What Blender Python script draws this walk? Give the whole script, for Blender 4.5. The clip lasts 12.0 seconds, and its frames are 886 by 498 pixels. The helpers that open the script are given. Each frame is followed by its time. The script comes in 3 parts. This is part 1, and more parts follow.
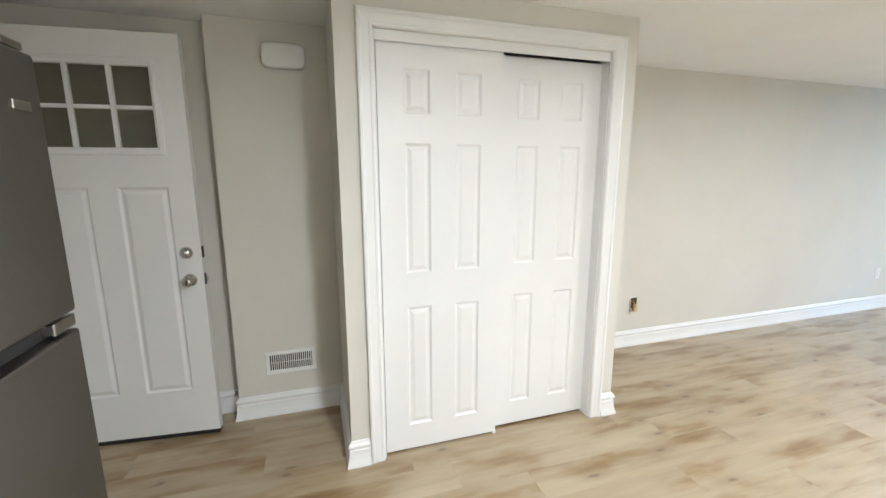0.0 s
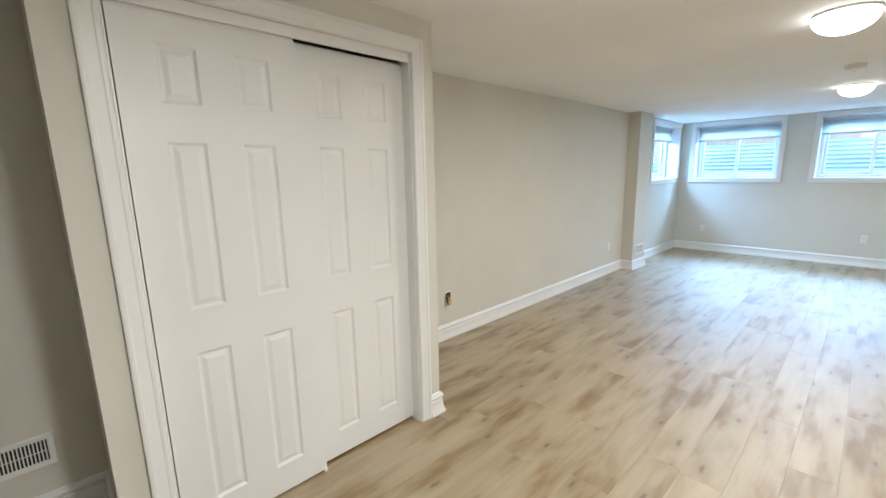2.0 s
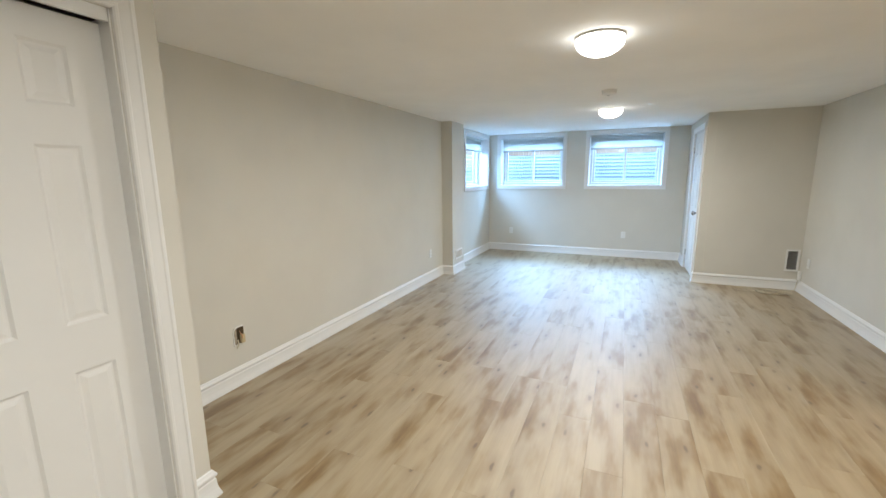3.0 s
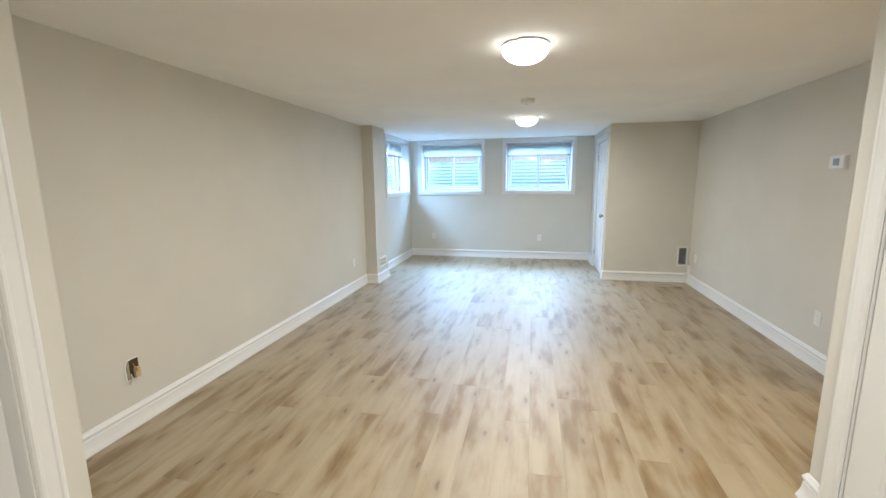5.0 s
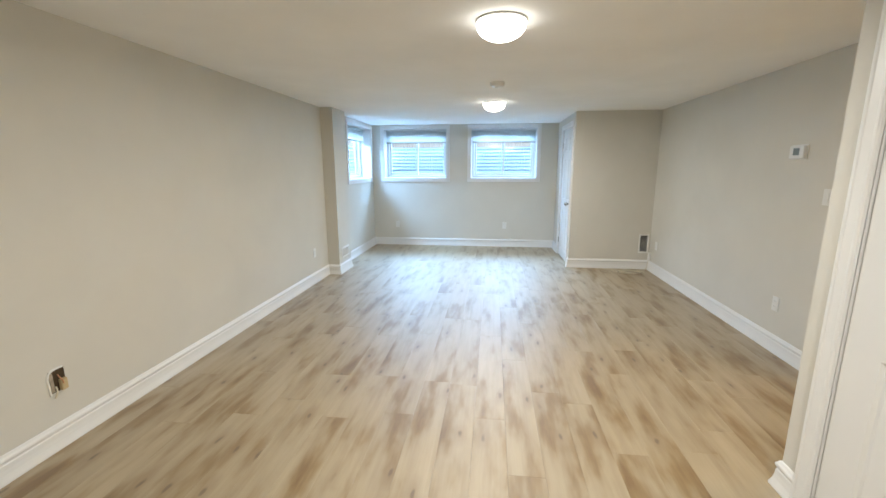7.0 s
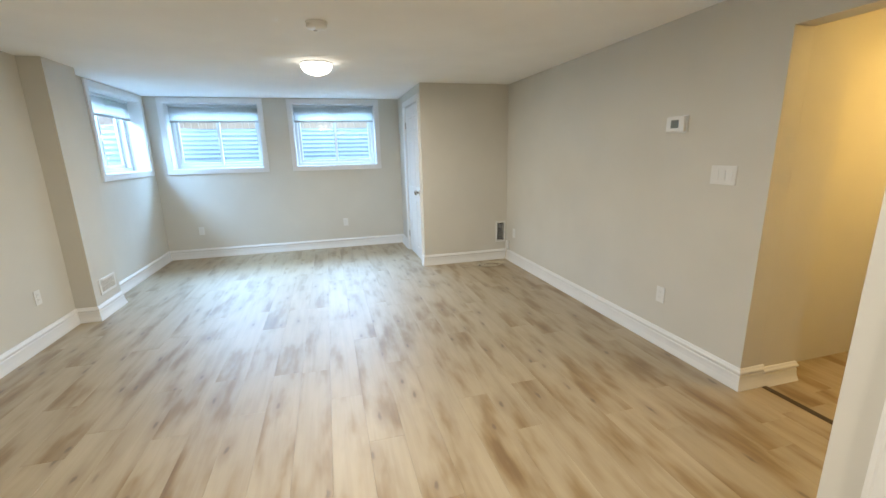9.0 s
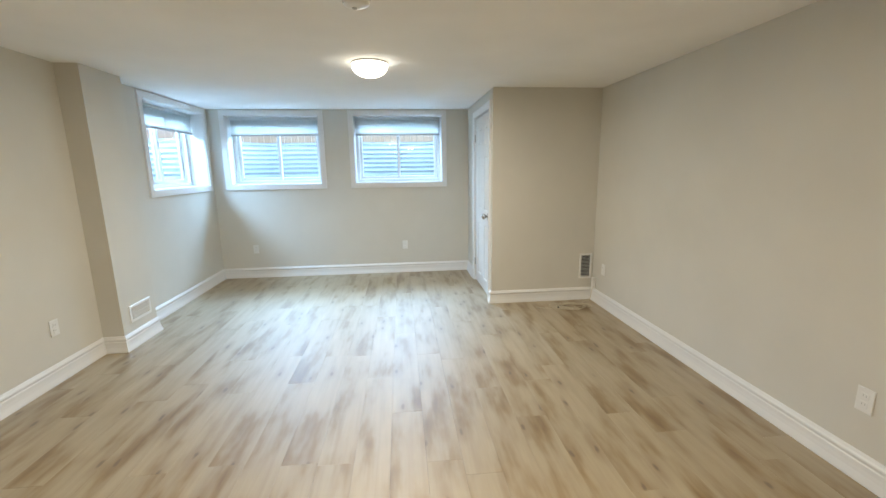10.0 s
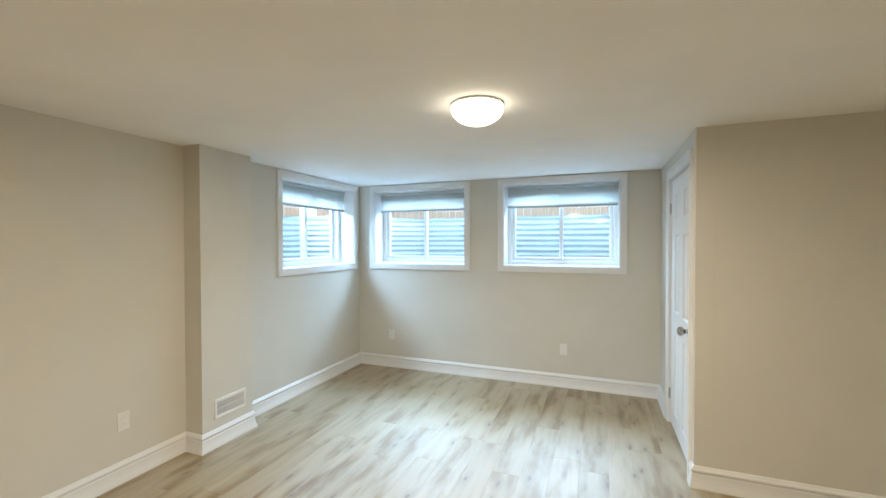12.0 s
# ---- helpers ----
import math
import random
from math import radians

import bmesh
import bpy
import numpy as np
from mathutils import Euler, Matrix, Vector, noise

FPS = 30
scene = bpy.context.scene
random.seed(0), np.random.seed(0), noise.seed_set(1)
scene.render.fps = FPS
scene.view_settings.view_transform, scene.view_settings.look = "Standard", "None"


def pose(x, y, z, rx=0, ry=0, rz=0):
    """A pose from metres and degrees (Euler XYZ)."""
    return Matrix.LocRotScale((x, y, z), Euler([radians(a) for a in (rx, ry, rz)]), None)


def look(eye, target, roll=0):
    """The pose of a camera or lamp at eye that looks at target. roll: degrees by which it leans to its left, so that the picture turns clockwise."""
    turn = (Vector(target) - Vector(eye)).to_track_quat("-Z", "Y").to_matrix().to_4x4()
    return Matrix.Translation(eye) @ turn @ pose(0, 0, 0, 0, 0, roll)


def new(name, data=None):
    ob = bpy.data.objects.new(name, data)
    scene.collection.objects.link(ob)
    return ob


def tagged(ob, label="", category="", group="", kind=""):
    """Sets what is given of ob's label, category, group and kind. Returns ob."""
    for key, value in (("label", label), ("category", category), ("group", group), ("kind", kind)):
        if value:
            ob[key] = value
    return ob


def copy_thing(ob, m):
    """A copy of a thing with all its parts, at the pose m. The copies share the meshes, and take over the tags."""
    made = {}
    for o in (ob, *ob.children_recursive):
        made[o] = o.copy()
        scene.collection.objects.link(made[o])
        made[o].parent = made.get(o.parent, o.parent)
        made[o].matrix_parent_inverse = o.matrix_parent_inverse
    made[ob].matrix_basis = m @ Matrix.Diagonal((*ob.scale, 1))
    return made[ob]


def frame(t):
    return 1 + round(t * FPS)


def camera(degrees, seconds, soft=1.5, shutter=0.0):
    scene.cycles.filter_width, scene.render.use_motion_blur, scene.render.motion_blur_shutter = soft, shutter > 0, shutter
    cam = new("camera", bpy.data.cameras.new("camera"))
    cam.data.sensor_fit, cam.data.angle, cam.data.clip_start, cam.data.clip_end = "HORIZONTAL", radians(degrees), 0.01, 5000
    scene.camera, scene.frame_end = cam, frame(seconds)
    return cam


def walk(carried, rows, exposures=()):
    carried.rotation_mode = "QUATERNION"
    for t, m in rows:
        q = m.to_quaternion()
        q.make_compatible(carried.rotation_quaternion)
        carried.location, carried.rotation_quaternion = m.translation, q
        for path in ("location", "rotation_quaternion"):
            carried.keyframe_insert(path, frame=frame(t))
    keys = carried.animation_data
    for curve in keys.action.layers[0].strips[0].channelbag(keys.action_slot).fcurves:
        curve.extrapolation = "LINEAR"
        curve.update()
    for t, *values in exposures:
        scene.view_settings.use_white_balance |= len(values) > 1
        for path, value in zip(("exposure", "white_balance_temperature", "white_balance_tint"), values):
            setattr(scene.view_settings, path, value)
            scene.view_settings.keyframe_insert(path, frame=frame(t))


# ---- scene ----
cam = camera(94.5, 12.0)
PATH = [
    (0, (0.099, 0.064, 1.441), (0.689, 1.94, 1.077), -0.1),
    (0.5, (0.06, 0.002, 1.461), (0.678, 1.876, 1.134), -1.0),
    (1, (0.066, -0.012, 1.483), (0.762, 1.835, 1.156), -1.2),
    (1.5, (0.097, 0.054, 1.451), (1.049, 1.775, 1.089), -1.1),
    (2, (0.182, 0.24, 1.455), (1.541, 1.661, 1.087), -1.1),
    (2.5, (0.396, 0.267, 1.456), (2.043, 1.336, 1.073), -0.7),
    (3, (0.647, 0.265, 1.464), (2.449, 1.059, 1.112), -0.6),
    (3.5, (0.73, 0.297, 1.47), (2.623, 0.849, 1.135), -0.8),
    (5.5, (0.719, 0.396, 1.456), (2.647, 0.811, 1.126), -0.5),
    (6, (0.719, 0.405, 1.462), (2.642, 0.828, 1.111), -0.2),
    (6.5, (0.744, 0.423, 1.456), (2.672, 0.808, 1.086), -0.1),
    (8.5, (1.685, 0.605, 1.443), (3.586, 0.162, 1.009), -1.0),
    (9, (2.002, 0.461, 1.418), (3.88, -0.054, 0.96), -1.3),
    (9.5, (2.368, 0.354, 1.414), (4.276, -0.023, 0.945), -0.9),
    (10, (2.805, 0.27, 1.44), (4.758, 0.076, 1.056), -0.8),
    (10.5, (3.212, 0.096, 1.455), (5.193, 0.178, 1.194), -0.7),
    (11, (3.545, 0.009, 1.489), (5.51, 0.335, 1.311), -0.5),
    (11.5, (3.86, -0.02, 1.529), (5.781, 0.528, 1.427), -0.2),
    (12, (4.086, -0.117, 1.519), (5.953, 0.6, 1.488), -0.1),
]
walk(cam, [(t, look(eye, target, roll)) for t, eye, target, roll in PATH], [(0, 4.04, 5120, 10), (1.5, 3.79, 5250, 10), (2, 3.47, 5450, 10), (2.5, 3.39, 5550, 10), (5.5, 3.44, 5620, 10), (9, 3.34, 5950, 10), (12, 3.24, 6650, 10)])

# sky strength, glow of the lamp domes, watts of each bulb and of the daylight at each window
SKY, LAMP, HALL, BULB, DAY = 0.028, 0.80, 2.0, 3.35, 9.0
LAMP_COLOR, HALL_COLOR = (1.0, 0.895, 0.72), (1.0, 0.60, 0.15)

# ---- world, sun, lamps ----
world = bpy.data.worlds.new("sky")
scene.world = world
world.use_nodes = True
wn = world.node_tree
sky = wn.nodes.new("ShaderNodeTexSky")
sky.sky_type, sky.sun_disc = "NISHITA", False
sky.sun_elevation, sky.sun_rotation = radians(50), radians(225)
wn.links.new(sky.outputs[0], wn.nodes["Background"].inputs[0])
wn.nodes["Background"].inputs[1].default_value = SKY
sun = new("sun", bpy.data.lights.new("sun", "SUN"))
sun.data.energy, sun.data.angle, sun.data.color = 0.35, radians(3.0), (1, 0.95, 0.87)
sun.matrix_world = look((-5, -5, 9), (0, 0, 0))


# ---- materials ----
def shader(name, rough=0.5, metal=0.0, color=(0.8, 0.8, 0.8)):
    m = bpy.data.materials.new(name)
    m.use_nodes = True
    b = m.node_tree.nodes["Principled BSDF"]
    b.inputs["Roughness"].default_value, b.inputs["Metallic"].default_value = rough, metal
    b.inputs["Base Color"].default_value = (*color, 1)
    return m, m.node_tree, b


def node(nt, kind, **values):
    n = nt.nodes.new(kind)
    for key, value in values.items():
        n.inputs[key].default_value = value
    return n


def coords(nt, scale, source="Object", shuffle=False):
    tc, mp = nt.nodes.new("ShaderNodeTexCoord"), nt.nodes.new("ShaderNodeMapping")
    mp.inputs["Scale"].default_value = scale
    if shuffle:
        info = nt.nodes.new("ShaderNodeObjectInfo")
        mul = nt.nodes.new("ShaderNodeVectorMath")
        mul.operation = "SCALE"
        mul.inputs[0].default_value = (37.0, 53.0, 71.0)
        nt.links.new(info.outputs["Random"], mul.inputs["Scale"])
        add = nt.nodes.new("ShaderNodeVectorMath")
        nt.links.new(tc.outputs[source], add.inputs[0])
        nt.links.new(mul.outputs[0], add.inputs[1])
        nt.links.new(add.outputs[0], mp.inputs["Vector"])
    else:
        nt.links.new(tc.outputs[source], mp.inputs["Vector"])
    return mp.outputs[0]


def noise_of(nt, vec, scale, detail=4.0, rough=0.55):
    n = node(nt, "ShaderNodeTexNoise", Scale=scale, Detail=detail, Roughness=rough)
    nt.links.new(vec, n.inputs["Vector"])
    return n.outputs["Fac"]


def ramp(nt, fac, stops):
    r = nt.nodes.new("ShaderNodeValToRGB")
    while len(r.color_ramp.elements) < len(stops):
        r.color_ramp.elements.new(0.5)
    for e, (p, c) in zip(r.color_ramp.elements, stops):
        e.position, e.color = p, (*c, 1)
    nt.links.new(fac, r.inputs[0])
    return r.outputs[0]


def mix(nt, fac, a, b, blend="MIX"):
    n = nt.nodes.new("ShaderNodeMix")
    n.data_type, n.blend_type = "RGBA", blend
    for value, slot in ((fac, 0), (a, 6), (b, 7)):
        if isinstance(value, float):
            n.inputs[slot].default_value = value
        elif isinstance(value, tuple):
            n.inputs[slot].default_value = (*value, 1)
        else:
            nt.links.new(value, n.inputs[slot])
    return n.outputs[2]


def bump(nt, b, height, strength, distance):
    n = node(nt, "ShaderNodeBump", Strength=strength, Distance=distance)
    nt.links.new(height, n.inputs["Height"])
    nt.links.new(n.outputs[0], b.inputs["Normal"])


def painted(name, color, rough, vary=0.04, grain=260.0, depth=0.0006, scuff=1.6):
    """Rolled or sprayed paint: fine stipple, faint cloudy wear and uneven sheen."""
    m, nt, b = shader(name, rough)
    p = coords(nt, (1, 1, 1))
    big = noise_of(nt, p, scuff, 5.0)
    dark = tuple(c * (1 - 2 * vary) for c in color)
    light = tuple(min(1.0, c * (1 + vary)) for c in color)
    nt.links.new(ramp(nt, big, [(0.3, dark), (0.7, light)]), b.inputs["Base Color"])
    rr = ramp(nt, noise_of(nt, p, 6.0, 5.0), [(0.3, (rough - 0.06,) * 3), (0.7, (rough + 0.08,) * 3)])
    nt.links.new(rr, b.inputs["Roughness"])
    bump(nt, b, noise_of(nt, p, grain, 2.0), 0.25, depth)
    return m


WALL = painted("wall paint greige", (0.645, 0.625, 0.565), 0.6, 0.02)
CEIL = painted("ceiling paint", (0.91, 0.905, 0.89), 0.85, 0.02, 180.0, 0.001)
TRIM = painted("trim paint white", (0.77, 0.77, 0.76), 0.34, 0.02, 120.0, 0.0002)
DOOR = painted("door paint white", (0.76, 0.76, 0.75), 0.4, 0.02, 150.0, 0.0003)
PLASTIC = painted("white plastic", (0.78, 0.78, 0.76), 0.3, 0.015, 300.0, 0.0001)
VINYL = painted("window vinyl", (0.8, 0.81, 0.81), 0.35, 0.02, 200.0, 0.0001)
BLIND = painted("blind slat", (0.74, 0.74, 0.72), 0.45, 0.02, 200.0, 0.0001)
# thin vinyl slats let some daylight through
bn = BLIND.node_tree
through_slat = node(bn, "ShaderNodeBsdfTranslucent", Color=(0.74, 0.74, 0.72, 1))
slat_mix = node(bn, "ShaderNodeMixShader", Fac=0.6)
bn.links.new(bn.nodes["Principled BSDF"].outputs[0], slat_mix.inputs[1])
bn.links.new(through_slat.outputs[0], slat_mix.inputs[2])
bn.links.new(slat_mix.outputs[0], bn.nodes["Material Output"].inputs[0])
RAIL = painted("blind rail grey", (0.46, 0.46, 0.45), 0.45, 0.03, 200.0, 0.0001)
# near-black that stands for the shade inside gaps and vents
SHADOWGAP = painted("near-black gap shade", (0.03, 0.028, 0.025), 0.9, 0.1)
VENTGREY = painted("vent inside grey", (0.22, 0.21, 0.2), 0.6, 0.15, 90.0, 0.001, 30.0)
CARD = painted("raw drywall edge", (0.42, 0.36, 0.28), 0.9, 0.15, 90.0, 0.001, 40.0)
WIRE = painted("cream cable jacket", (0.62, 0.56, 0.42), 0.45, 0.05)
COPPER = shader("copper wire", 0.35, 1.0, (0.72, 0.4, 0.22))[0]
CHROME = shader("satin nickel", 0.22, 1.0, (0.52, 0.5, 0.47))[0]
BLACK = painted("black gasket", (0.02, 0.02, 0.02), 0.5, 0.1)
SCREEN = shader("thermostat screen", 0.2, 0.0, (0.2, 0.22, 0.2))[0]
STRIP = painted("dark transition strip", (0.055, 0.035, 0.022), 0.45, 0.15)


def brushed(name, color, rough, scale):
    m, nt, b = shader(name, rough, 1.0, color)
    n = noise_of(nt, coords(nt, scale), 3.0, 6.0)
    nt.links.new(ramp(nt, n, [(0.3, tuple(c * 0.85 for c in color)), (0.7, color)]), b.inputs["Base Color"])
    nt.links.new(ramp(nt, n, [(0.3, (rough - 0.05,) * 3), (0.7, (rough + 0.1,) * 3)]), b.inputs["Roughness"])
    bump(nt, b, n, 0.1, 0.0004)
    return m


STEEL = brushed("brushed dark stainless", (0.2, 0.19, 0.175), 0.33, (40, 1.5, 300))
GALV = brushed("galvanised steel", (0.46, 0.465, 0.47), 0.5, (6, 6, 6))
GALV.node_tree.nodes["Principled BSDF"].inputs["Metallic"].default_value = 0.25


def make_glass(name, tint):
    m = bpy.data.materials.new(name)
    m.use_nodes = True
    nt = m.node_tree
    nt.nodes.remove(nt.nodes["Principled BSDF"])
    clear = nt.nodes.new("ShaderNodeBsdfTransparent")
    clear.inputs[0].default_value = (*tint, 1)
    gloss = node(nt, "ShaderNodeBsdfGlossy", Roughness=0.02)
    fres = node(nt, "ShaderNodeLayerWeight", Blend=0.5)
    power = nt.nodes.new("ShaderNodeMath")
    power.operation, power.inputs[1].default_value = "POWER", 4.0
    nt.links.new(fres.outputs["Facing"], power.inputs[0])
    gain = nt.nodes.new("ShaderNodeMath")
    gain.operation, gain.inputs[1].default_value, gain.inputs[2].default_value = "MULTIPLY_ADD", 0.5, 0.04
    nt.links.new(power.outputs[0], gain.inputs[0])
    sh = nt.nodes.new("ShaderNodeMixShader")
    nt.links.new(gain.outputs[0], sh.inputs[0])
    nt.links.new(clear.outputs[0], sh.inputs[1])
    nt.links.new(gloss.outputs[0], sh.inputs[2])
    nt.links.new(sh.outputs[0], nt.nodes["Material Output"].inputs[0])
    return m


GLASS = make_glass("window glass", (0.93, 0.97, 0.98))
# door panes get a darker tint than the window panes
DOOR_GLASS = make_glass("darker door glass", (0.72, 0.72, 0.68))


def glowing(name, color, strength):
    m, nt, b = shader(name, 0.3, 0.0, (0.85, 0.84, 0.8))
    b.inputs["Emission Color"].default_value = (*color, 1)
    b.inputs["Emission Strength"].default_value = strength
    return m


LAMPGLASS = glowing("lit opal glass", LAMP_COLOR, LAMP)
HALLGLASS = glowing("lit warm opal glass", HALL_COLOR, HALL)


def make_planks():
    m, nt, b = shader("oak vinyl plank", 0.36)
    p = coords(nt, (1, 1, 1), "Object", True)
    # soft brown heartwood drifts, a slow tone change, and faint fine grain
    warped = mix(nt, 0.05, coords(nt, (1.0, 4.0, 1.0), "Object", True), node_color(nt, p, 5.0))
    broad = noise_of(nt, warped, 2.1, 3.5, 0.52)
    slow = noise_of(nt, coords(nt, (0.8, 2.5, 1.0), "Object", True), 1.6, 2.0, 0.5)
    band = noise_of(nt, coords(nt, (0.9, 19.0, 1.0), "Object", True), 1.4, 3.0, 0.5)
    streak = noise_of(nt, coords(nt, (2.2, 75.0, 1.0), "Object", True), 2.0, 4.0, 0.6)
    col = ramp(nt, broad, [(0.28, (0.200, 0.118, 0.038)), (0.37, (0.278, 0.188, 0.078)), (0.45, (0.365, 0.282, 0.162)), (0.53, (0.412, 0.332, 0.208)), (0.72, (0.455, 0.378, 0.250))])
    col = mix(nt, 0.35, col, ramp(nt, slow, [(0.3, (0.80, 0.76, 0.70)), (0.65, (1.0, 1.0, 1.0))]), "MULTIPLY")
    col = mix(nt, 0.28, col, ramp(nt, band, [(0.34, (0.66, 0.58, 0.49)), (0.56, (1.0, 1.0, 1.0))]), "MULTIPLY")
    col = mix(nt, 0.12, col, ramp(nt, streak, [(0.3, (0.6, 0.55, 0.49)), (0.65, (1.0, 1.0, 1.0))]), "MULTIPLY")
    # knots: a small dark eye in a brown halo, drawn out along the grain
    warp = mix(nt, 0.09, coords(nt, (1.25, 3.6, 1.0), "Object", True), node_color(nt, p, 11.0))
    vor = node(nt, "ShaderNodeTexVoronoi", Scale=1.9, Randomness=1.0)
    vor.voronoi_dimensions = "2D"
    nt.links.new(warp, vor.inputs["Vector"])
    keep = ramp(nt, vor.outputs["Color"], [(0.50, (0, 0, 0)), (0.55, (1, 1, 1))])
    halo = mix(nt, 1.0, ramp(nt, vor.outputs["Distance"], [(0.03, (0.62,) * 3), (0.30, (0.0,) * 3)]), keep, "MULTIPLY")
    eye = mix(nt, 1.0, ramp(nt, vor.outputs["Distance"], [(0.035, (0.65,) * 3), (0.085, (0.0,) * 3)]), keep, "MULTIPLY")
    col = mix(nt, halo, col, (0.26, 0.18, 0.095))
    col = mix(nt, eye, col, (0.10, 0.065, 0.035))
    info = nt.nodes.new("ShaderNodeObjectInfo")
    col = mix(nt, 1.0, col, ramp(nt, info.outputs["Random"], [(0.0, (0.94, 0.935, 0.93)), (1.0, (1.0, 1.0, 1.0))]), "MULTIPLY")
    nt.links.new(col, b.inputs["Base Color"])
    nt.links.new(ramp(nt, streak, [(0.3, (0.52,) * 3), (0.7, (0.45,) * 3)]), b.inputs["Roughness"])
    b.inputs["Coat Weight"].default_value, b.inputs["Coat Roughness"].default_value = 0.95, 0.50
    b.inputs["Coat IOR"].default_value = 1.62
    bump(nt, b, streak, 0.1, 0.0005)
    return m


def node_color(nt, vec, scale):
    n = node(nt, "ShaderNodeTexNoise", Scale=scale, Detail=2.0)
    nt.links.new(vec, n.inputs["Vector"])
    return n.outputs["Color"]


PLANK = make_planks()


def make_ground():
    m, nt, b = shader("gravel and soil", 0.9)
    p = coords(nt, (1, 1, 1))
    col = ramp(nt, noise_of(nt, p, 14.0, 6.0), [(0.3, (0.16, 0.14, 0.11)), (0.7, (0.36, 0.33, 0.28))])
    nt.links.new(col, b.inputs["Base Color"])
    bump(nt, b, noise_of(nt, p, 60.0, 4.0), 0.6, 0.01)
    return m


GROUND = make_ground()


def make_fence():
    m, nt, b = shader("weathered cedar", 0.75)
    grain = noise_of(nt, coords(nt, (12, 12, 0.8), "Object", True), 3.0, 5.0)
    nt.links.new(ramp(nt, grain, [(0.3, (0.60, 0.47, 0.35)), (0.7, (0.76, 0.62, 0.49))]), b.inputs["Base Color"])
    bump(nt, b, grain, 0.3, 0.002)
    return m


CEDAR = make_fence()


# ---- mesh helpers ----
def finish(name, bm, material, smooth=False):
    me = bpy.data.meshes.new(name)
    bmesh.ops.recalc_face_normals(bm, faces=bm.faces)
    bm.to_mesh(me)
    bm.free()
    me.materials.append(material)
    if smooth:
        for f in me.polygons:
            f.use_smooth = True
    return me


def part(name, bm, material, parent, label="", smooth=False):
    ob = new(name, finish(name, bm, material, smooth))
    ob.parent = parent
    return tagged(ob, label)


def root(name, m, label, category, group="", kind=""):
    ob = new(name)
    ob.empty_display_size = 0.1
    ob.matrix_basis = m
    return tagged(ob, label, category, group, kind)


def setting(name, bm, material, label, category, smooth=False):
    ob = new(name, finish(name, bm, material, smooth))
    return tagged(ob, label, category, "", "structure")


def box(bm, x0, x1, y0, y1, z0, z1, bevel=0.0):
    r = bmesh.ops.create_cube(bm, size=1.0)
    for v in r["verts"]:
        v.co = Vector((x0 + (v.co.x + 0.5) * (x1 - x0), y0 + (v.co.y + 0.5) * (y1 - y0), z0 + (v.co.z + 0.5) * (z1 - z0)))
    if bevel:
        edges = {e for v in r["verts"] for e in v.link_edges}
        bmesh.ops.bevel(bm, geom=list(edges), offset=bevel, segments=2, profile=0.5, affect="EDGES")
    return bm


def B(x0, x1, y0, y1, z0, z1, bevel=0.0):
    return box(bmesh.new(), x0, x1, y0, y1, z0, z1, bevel)


def lathe(profile, steps=32, m=None):
    """A turned body: profile of (radius, height) about z."""
    bm = bmesh.new()
    rings = []
    for r, z in profile:
        if r < 1e-6:
            rings.append([bm.verts.new((0, 0, z))])
        else:
            rings.append([bm.verts.new((r * math.cos(2 * math.pi * i / steps), r * math.sin(2 * math.pi * i / steps), z)) for i in range(steps)])
    for a, b in zip(rings, rings[1:]):
        for i in range(steps):
            j = (i + 1) % steps
            vs = [a[i % len(a)], a[j % len(a)], b[j % len(b)], b[i % len(b)]]
            vs = list(dict.fromkeys(vs))
            if len(vs) > 2:
                bm.faces.new(vs)
    if m is not None:
        bm.transform(m)
    return bm


def grid_solid(ub, zb, holes, w0, w1, along):
    """A wall of breaks ub by zb, thickness w0 to w1, along 'x' or 'y', with rectangular holes (u0, u1, z0, z1)."""
    us = sorted({*ub, *(h[0] for h in holes), *(h[1] for h in holes)})
    zs = sorted({*zb, *(h[2] for h in holes), *(h[3] for h in holes)})
    us = [u for u in us if ub[0] <= u <= ub[-1]]
    zs = [z for z in zs if zb[0] <= z <= zb[-1]]

    def full(i, k):
        if not (0 <= i < len(us) - 1 and 0 <= k < len(zs) - 1):
            return False
        u, z = (us[i] + us[i + 1]) / 2, (zs[k] + zs[k + 1]) / 2
        return not any(h[0] < u < h[1] and h[2] < z < h[3] for h in holes)

    bm, cache = bmesh.new(), {}

    def v(u, w, z):
        key = (u, w, z)
        if key not in cache:
            cache[key] = bm.verts.new((u, w, z) if along == "x" else (w, u, z))
        return cache[key]

    for i in range(len(us) - 1):
        for k in range(len(zs) - 1):
            if not full(i, k):
                continue
            a, b, c, d = us[i], us[i + 1], zs[k], zs[k + 1]
            for w in (w0, w1):
                bm.faces.new([v(a, w, c), v(b, w, c), v(b, w, d), v(a, w, d)])
            for (di, dk), (p, q) in (((-1, 0), ((a, c), (a, d))), ((1, 0), ((b, c), (b, d))), ((0, -1), ((a, c), (b, c))), ((0, 1), ((a, d), (b, d)))):
                if not full(i + di, k + dk):
                    bm.faces.new([v(p[0], w0, p[1]), v(q[0], w0, q[1]), v(q[0], w1, q[1]), v(p[0], w1, p[1])])
    return bm


